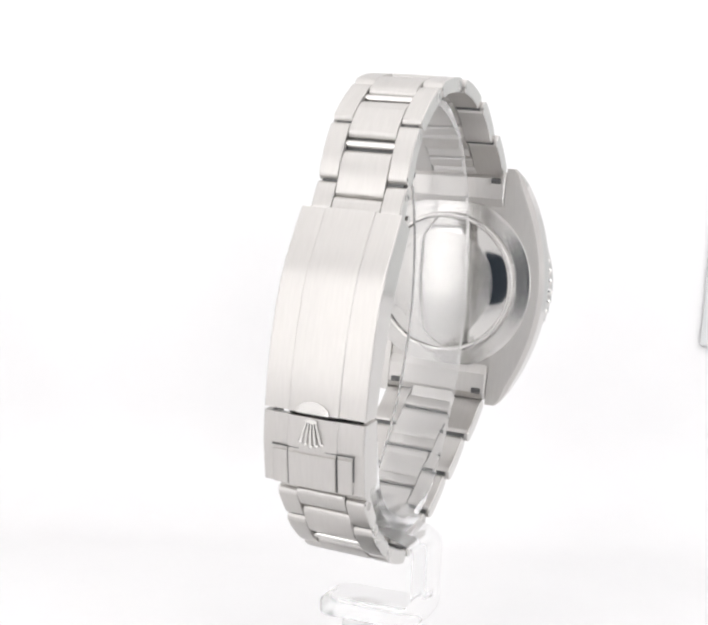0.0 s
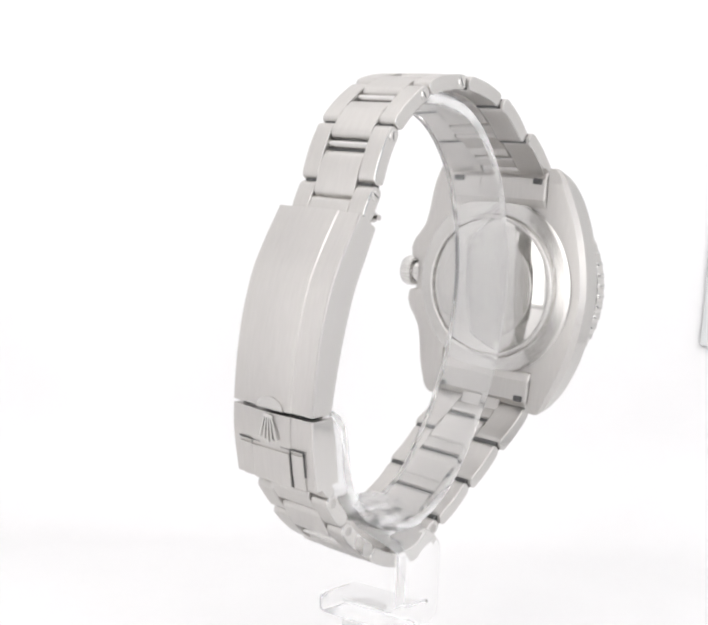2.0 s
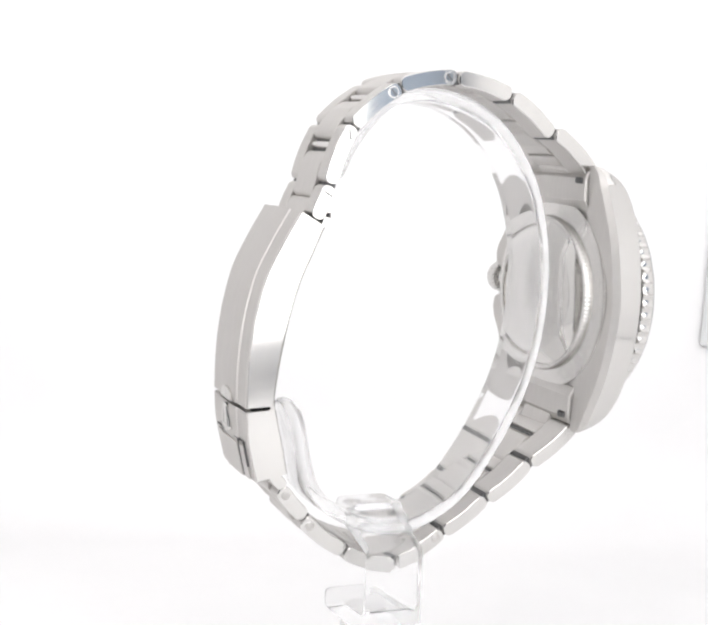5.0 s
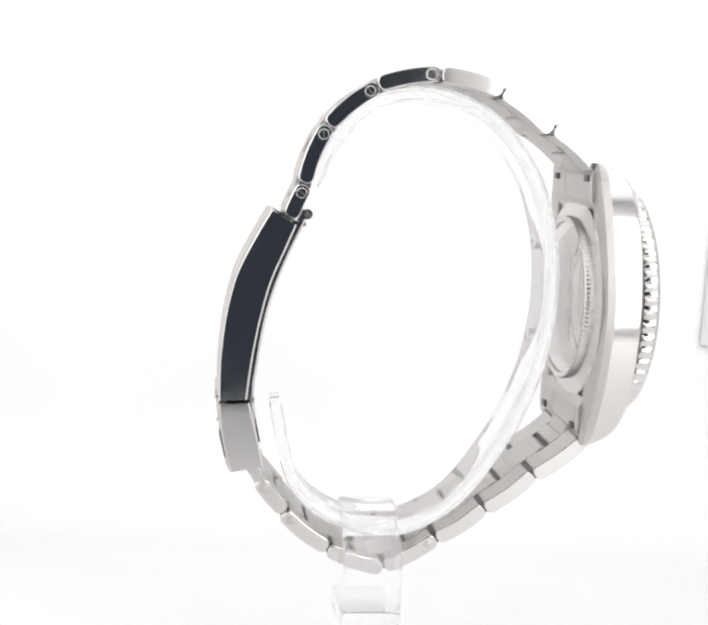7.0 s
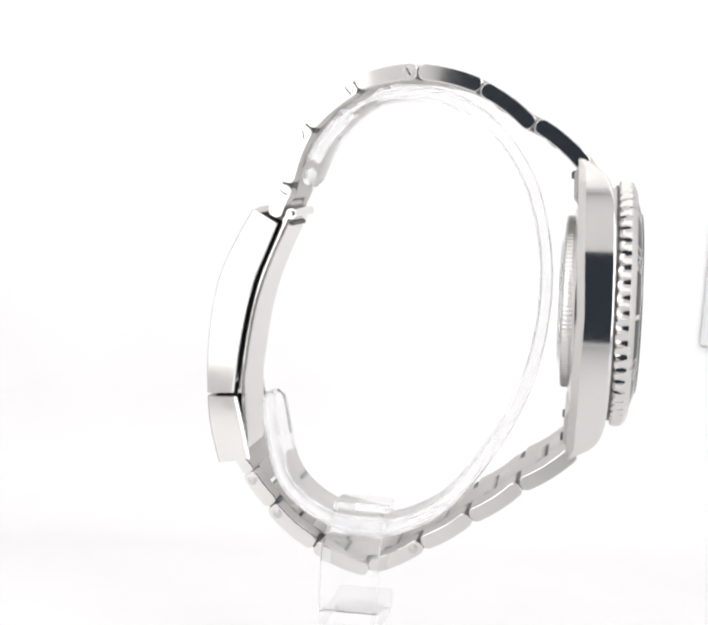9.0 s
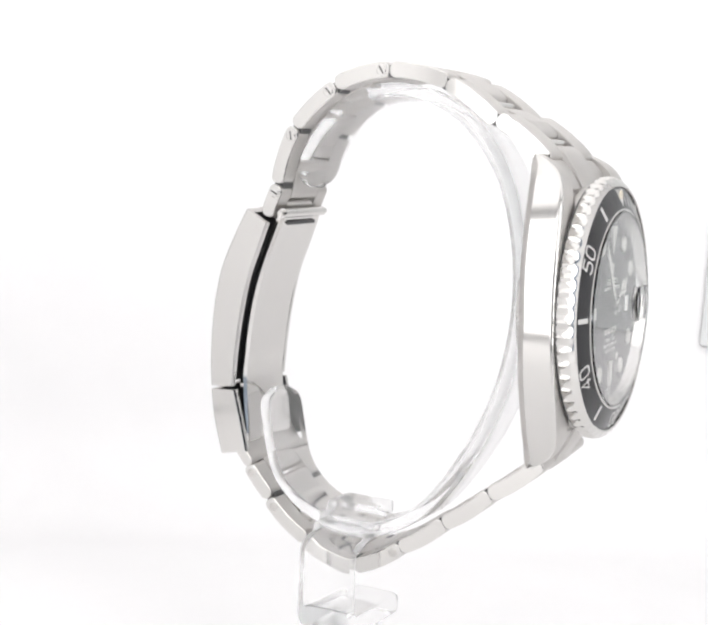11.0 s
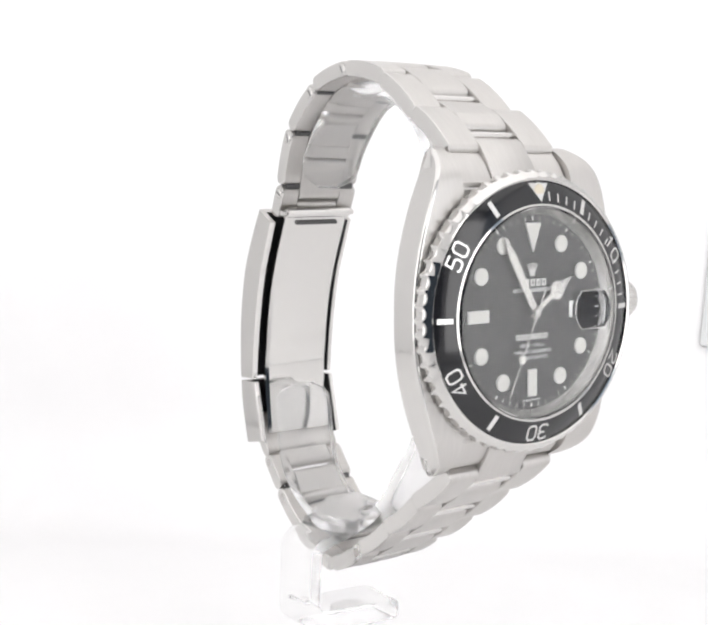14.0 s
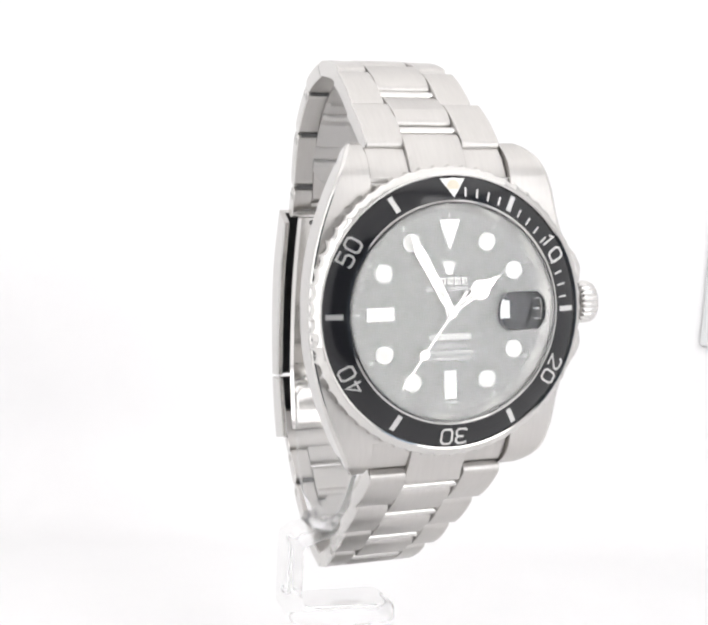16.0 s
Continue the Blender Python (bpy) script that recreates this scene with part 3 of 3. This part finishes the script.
    for k, x in ((0.985, 44.47), (0.985, 45.9), (0.94, 46.15), (0.7, 46.32), (0.4, 46.4), (0.1, 46.42)):
        secs.append([(x, YC + 10.0 + y * k, z * k) for y, z in hole])
    lens = part("date_lens", loft(secs), CLEAR_LENS, cr, "domed magnifying lens over the date", sharp=40)
    lens.visible_shadow = False
    rim = [[(x, YC + 10.0 + y * k, z * k) for x, k in ((45.66, 1.035), (45.82, 1.035), (45.86, 1.0), (45.66, 1.0))] for y, z in hole]
    part("lens_rim", loft(rim, True), SATIN, cr)
    return sec


second_hand = dial()


# ---- clasp
OUTER = [(-17.93, 14.37), (-20.62, 9.63), (-23.33, 3.94), (-24.86, -2.05), (-25.6, -7.46), (-25.89, -12.38), (-25.86, -17.29)]
INNER = [(-13.63, 11.94), (-15.54, 7.33), (-17.44, 2.72), (-18.76, -2.19), (-19.79, -7.21), (-20.53, -12.13), (-21.08, -17.08)]
BLADE = [(-12.02, 13.19), (-14.71, 7.33), (-16.62, 2.53), (-18.04, -2.18), (-19.06, -7.28), (-19.69, -11.9), (-20.13, -15.36), (-19.99, -20.32), (-19.56, -24.79), (-19.49, -27.38)]


def smooth_line(pts, n=4):
    out = []
    for i in range(len(pts) - 1):
        p0, p1, p2, p3 = (Vector(pts[max(0, min(len(pts) - 1, i + k))]) for k in (-1, 0, 1, 2))
        for j in range(n):
            t = j / n
            out.append(0.5 * (2 * p1 + (p2 - p0) * t + (2 * p0 - 5 * p1 + 4 * p2 - p3) * t * t + (3 * p1 - p0 - 3 * p2 + p3) * t ** 3))
    return out + [Vector(pts[-1])]


def hood(o, i, half, cy, wall=0.9, band=4.2):
    """A channel-shaped cover: o and i are its outer and inner edge lines."""
    secs = []
    for p, q in zip(o, i):
        d = q - p
        l = d.length
        d = d / l
        sec = []
        out = [(-half + 0.2, l), (-half, l - 0.3), (-half, 0.4), (-half + 0.08, 0.2), (-half + 0.22, 0.1), (-band - 0.16, 0.06), (-band, -0.16), (-2.0, -0.26), (2.0, -0.26), (band, -0.16), (band + 0.16, 0.06), (half - 0.22, 0.1), (half - 0.08, 0.2), (half, 0.4), (half, l - 0.3), (half - 0.2, l)]
        inn = [(half - wall, l), (half - wall, 1.3), (-half + wall, 1.3), (-half + wall, l)]
        for y, s in out + inn:
            r = p + d * s
            sec.append((r.x, cy + y, r.y))
        secs.append(sec)
    # 2: inner faces, darkened in colour for the shade inside the channel
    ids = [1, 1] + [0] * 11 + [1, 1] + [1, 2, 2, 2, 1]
    return loft(secs, ids=ids)


CLASP_Y = -0.35


def clasp():
    o, i = smooth_line(OUTER), smooth_line(INNER)
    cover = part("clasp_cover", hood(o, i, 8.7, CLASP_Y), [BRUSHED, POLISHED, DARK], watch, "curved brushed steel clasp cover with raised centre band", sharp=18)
    # finger notch at the cover's lower rim
    o2 = smooth_line([(-25.82, -17.93), (-25.66, -20.41), (-25.3, -23.1), (-24.56, -26.39), (-23.76, -29.49)], 4)
    i2 = smooth_line([(-20.6, -17.72), (-20.04, -20.16), (-19.38, -22.85), (-18.73, -25.84), (-18.17, -28.44)], 4)
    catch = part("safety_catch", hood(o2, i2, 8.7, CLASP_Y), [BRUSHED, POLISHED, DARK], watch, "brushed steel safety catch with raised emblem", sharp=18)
    o3, i3 = o2[8:], i2[8:]
    # raised panels on the clasp's end
    for y0, y1, dz in ((-4.05, 4.05, 0.5), (-6.9, -4.3, 0.22), (4.3, 6.9, 0.22)):
        secs = []
        for p, q in zip(o3[1:], i3[1:]):
            d = (q - p).normalized()
            sec = []
            for y, s in ((y0, 0.3), (y0, -dz + 0.1), (y0 + 0.15, -dz), (y1 - 0.15, -dz), (y1, -dz + 0.1), (y1, 0.3)):
                r = p + d * s
                sec.append((r.x, CLASP_Y + y, r.y))
            secs.append(sec)
        part("clasp_panel", loft(secs), BRUSHED, catch, sharp=24)
    # dark joints round the panels
    line = list(zip(o3, i3))
    top = [line[0], tuple(u.lerp(v, 0.16) for u, v in zip(line[0], line[1]))]
    for y0, y1, run in ((-4.27, -4.12, line), (4.12, 4.24, line), (-7.08, -6.96, line[:6]), (-7.2, 7.0, top)):
        secs = []
        for p, q in run:
            d = (q - p).normalized()
            secs.append([((p + d * s).x, CLASP_Y + y, (p + d * s).y) for y, s in ((y0, 0.3), (y0, -0.25), (y1, -0.25), (y1, 0.3))])
        part("seam", loft(secs), DARK, catch)
    # emblem: five rays over a base, raised
    p0, p1 = Vector((-25.97, -17.93)), Vector((-25.53, -22.2))
    d = (p1 - p0).normalized()
    nrm = Vector((d.y, -d.x))
    if nrm.x > 0:
        nrm = -nrm
    for k in range(5):
        s = k - 2
        a = [(s * 0.34 - 0.16, 0.75), (s * 0.34 + 0.16, 0.75), (s * 0.92 + 0.24, 4.5 - abs(s) * 0.3), (s * 0.92 - 0.24, 4.5 - abs(s) * 0.3)]
        secs = []
        for h, kk in ((-0.1, 1.0), (0.5, 1.0), (0.62, 0.8)):
            my = sum(q[0] for q in a) / 4
            sec = []
            for y, t in a:
                r = p0 + d * t + nrm * h
                sec.append((r.x, CLASP_Y + 0.1 + my + (y - my) * kk, r.y))
            secs.append(sec)
        part("emblem_ray", loft(secs), POLISHED, catch)
        tip = p0 + d * (4.6 - abs(s) * 0.3)
        secs = []
        for h, kk in ((0.0, 0.34), (0.45, 0.34), (0.6, 0.2)):
            sec = []
            for t in range(12):
                a = 2 * math.pi * t / 12
                r = tip + d * kk * math.sin(a) + nrm * h
                sec.append((r.x, CLASP_Y + 0.1 + s * 0.92 + kk * math.cos(a), r.y))
            secs.append(sec)
        part("emblem_ball", loft(secs), POLISHED, catch)
    secs = []
    for h in (-0.1, 0.55):
        sec = []
        for t in range(16):
            a = 2 * math.pi * t / 16
            r = p0 + d * (0.5 + 0.4 * math.sin(a)) + nrm * h
            sec.append((r.x, CLASP_Y + 0.1 + 1.05 * math.cos(a), r.y))
        secs.append(sec)
    part("emblem_base", loft(secs), POLISHED, catch)
    secs = []
    for a in range(13):
        t = math.pi * a / 12
        r = o[-1] + Vector((-0.5, 0.0))
        secs.append([(r.x - 0.12 * math.sin(t), CLASP_Y - 2.8 * math.cos(t), r.y + 2.0 * math.sin(t)), (r.x + 0.6, CLASP_Y - 2.8 * math.cos(t), r.y + 2.0 * math.sin(t)),
                     (r.x + 0.6, CLASP_Y - 2.8 * math.cos(t), r.y - 0.02), (r.x - 0.05, CLASP_Y - 2.8 * math.cos(t), r.y - 0.02)])
    part("finger_notch", loft(secs), SATIN, cover, sharp=24)
    # folding blade inside
    b = smooth_line(BLADE)
    secs = []
    for k, p in enumerate(b):
        t = (b[min(k + 1, len(b) - 1)] - b[max(k - 1, 0)]).normalized()
        v = Vector((-t.y, t.x))
        v = v if v.x > 0 else -v
        cy = CLASP_Y
        sec = []
        for y, s in ((-6.5, -0.1), (-5.9, 0.28), (5.9, 0.28), (6.5, -0.1), (6.5, -0.75), (-6.5, -0.75)):
            r = p + v * s
            sec.append((r.x, cy + y, r.y))
        secs.append(sec)
    blade = part("folding_blade", loft(secs), POLISHED, watch, "mirror-polished folding clasp blade", sharp=24)
    tube = [(-11.81 + 0.85 * math.cos(t), 13.63 + 0.85 * math.sin(t)) for t in (2 * math.pi * j / 20 for j in range(20))]
    part("hinge_tube", loft([[(x, CLASP_Y + y, z) for x, z in tube] for y in (-6.6, 6.6)]), POLISHED, blade)
    pin = [(-11.81 + 0.5 * math.cos(t), 13.63 + 0.5 * math.sin(t)) for t in (2 * math.pi * j / 16 for j in range(16))]
    part("hinge_pin", loft([[(x, CLASP_Y + y, z) for x, z in pin] for y in (-7.6, 7.6)]), SATIN, blade)
    slot = moved(box(-0.2, 0.4, -4.3, 4.3, -0.32, 0.32, 0.05), lambda x, y, z: (x - 12.27, y + CLASP_Y, z + 11.82))
    part("blade_slot", slot, DARK, blade)
    # inner slide that carries the lower strap
    slide = [(-21.67, -24.82), (-20.34, -28.42), (-18.88, -30.43)]
    part("slide", bar(smooth_line(slide, 3), 1.0, CLASP_Y - 7.6, CLASP_Y + 7.6), [BRUSHED, POLISHED], watch, sharp=17)


clasp()


# ---- the clear stand that carries the watch
stand = thing("watch_stand", "clear acrylic watch stand with round band and flat foot", "watch stand")
BAND = [(-16.07, -18.11), (-15.47, -21.06), (-13.05, -30.9), (-9.58, -35.61), (-4.64, -38.54), (1.78, -40.37), (8.17, -39.35), (15.92, -34.57), (23.14, -24.67), (27.6, -15.37), (29.9, -6.49), (30.62, 2.87), (29.57, 12.21), (26.56, 21.04), (20.8, 28.67), (14.08, 32.75), (6.7, 34.07), (-0.66, 32.55), (-5.54, 27.99), (-8.65, 23.26), (-10.59, 18.04)]


def acrylic_stand():
    line = smooth_line(BAND, 6)
    run = [0.0]
    for p, q in zip(line, line[1:]):
        run.append(run[-1] + (q - p).length)
    secs = []
    for k, p in enumerate(line):
        t = (line[min(k + 1, len(line) - 1)] - line[max(k - 1, 0)]).normalized()
        v = Vector((-t.y, t.x))
        near = min(run[k], run[-1] - run[k])
        e = 1.0 if near > 1.2 else 0.75
        round_end = math.sqrt(max(0.12, 1 - (1 - near / 3.6) ** 2)) if near < 3.6 else 1.0
        sec = []
        for y, s in ((-4.9, -0.9), (-4.6, -1.05), (4.6, -1.05), (4.9, -0.9), (4.9, 0.9), (4.6, 1.05), (-4.6, 1.05), (-4.9, 0.9)):
            r = p + v * s * e
            sec.append((r.x, -2.8 + y * 1.12 * round_end, r.y))
        secs.append(sec)
    part("band", loft(secs), ACRYLIC, stand, sharp=30)
    # one bent piece: stepped saddle inside the strap, leg beside it, foot below
    side = []
    for y, z, r in ((1.0, -37.4, 0.5), (-6.0, -37.4, 0.6), (-6.3, -38.7, 0.3), (-8.3, -38.9, 0.4), (-8.6, -40.2, 0.3), (-10.4, -40.4, 0.4), (-10.7, -41.7, 0.3),
                    (-12.6, -41.9, 0.4), (-14.9, -43.6, 1.4), (-14.9, -58.8, 4.0), (4.6, -58.8, 1.5), (4.6, -55.0, 1.5), (-12.2, -55.0, 2.0), (-12.2, -44.6, 0.8),
                    (-9.5, -43.7, 0.8), (-3.0, -41.8, 1.0), (-1.6, -39.8, 0.6), (1.0, -39.8, 0.5)):
        side.append((Vector((y, z)), r))
    outline = []
    for k, (q, r) in enumerate(side):
        a, c = (side[k - 1][0] - q).normalized(), (side[(k + 1) % len(side)][0] - q).normalized()
        for i in range(5):
            t = i / 4
            outline.append(q + a * r * (1 - t) ** 2 + c * r * t * t)
    secs = []
    for x, k in ((-4.7, 0.9), (-4.45, 0.4), (-4.0, 0.1), (-3.5, 0.0), (3.8, 0.0), (4.3, 0.1), (4.7, 0.4), (4.95, 0.9)):
        sec = []
        for i, q in enumerate(outline):
            t = (outline[(i + 1) % len(outline)] - outline[i - 1]).normalized()
            p = q - Vector((t.y, -t.x)) * k * 0.4
            sec.append((x, p.x, p.y))
        secs.append(sec)
    part("bracket", moved(loft(secs), lambda x, y, z: (x + 0.9, y + 0.9, z + 0.9)), ACRYLIC, stand, "bent clear acrylic leg and foot", sharp=30)
    post = [[(0.9 + 4.0 * q * math.cos(t), -1.5 + 4.0 * q * math.sin(t), z) for t in (2 * math.pi * j / 40 for j in range(40))] for q, z in ((0.94, -58.0), (1, -58.3), (1, -71.6), (0.94, -71.9))]
    part("post", loft(post), MILKY, stand)
    base = [[(14.0 * q * math.cos(t), -1.5 + 14.0 * q * math.sin(t), z) for t in (2 * math.pi * j / 64 for j in range(64))] for q, z in ((0.97, -72.0), (1, -72.3), (1, -74.7), (0.98, -75.0))]
    part("base_disc", loft(base), MILKY, stand)


acrylic_stand()


def motions():
    """Watch and stand turn together on an upright axis; the second hand runs."""
    turns = [68.19, 59.59, 50.94, 42.26, 33.54, 24.8, 16.03, 7.25, -1.54, -10.34, -19.13, -27.92, -36.7, -45.47, -54.21, -62.92, -71.6]
    rows = [(t, pose(0, 0, Z0, 0, 0, a)) for t, a in zip(range(17), turns)]
    seat = pose(0, -0.0025, 0, 3.0) @ pose(0, 0, 0, 0, -0.8)      # the watch lies rolled a little on its stand
    walk(watch, [(t, m @ seat) for t, m in rows])
    walk(stand, rows)
    walk(second_hand, [(t, pose((HX + 1.15) * 0.001, YC * 0.001, 0, 2.2 - 6.0 * (20.4 + t))) for t in range(0, 17, 4)])


motions()
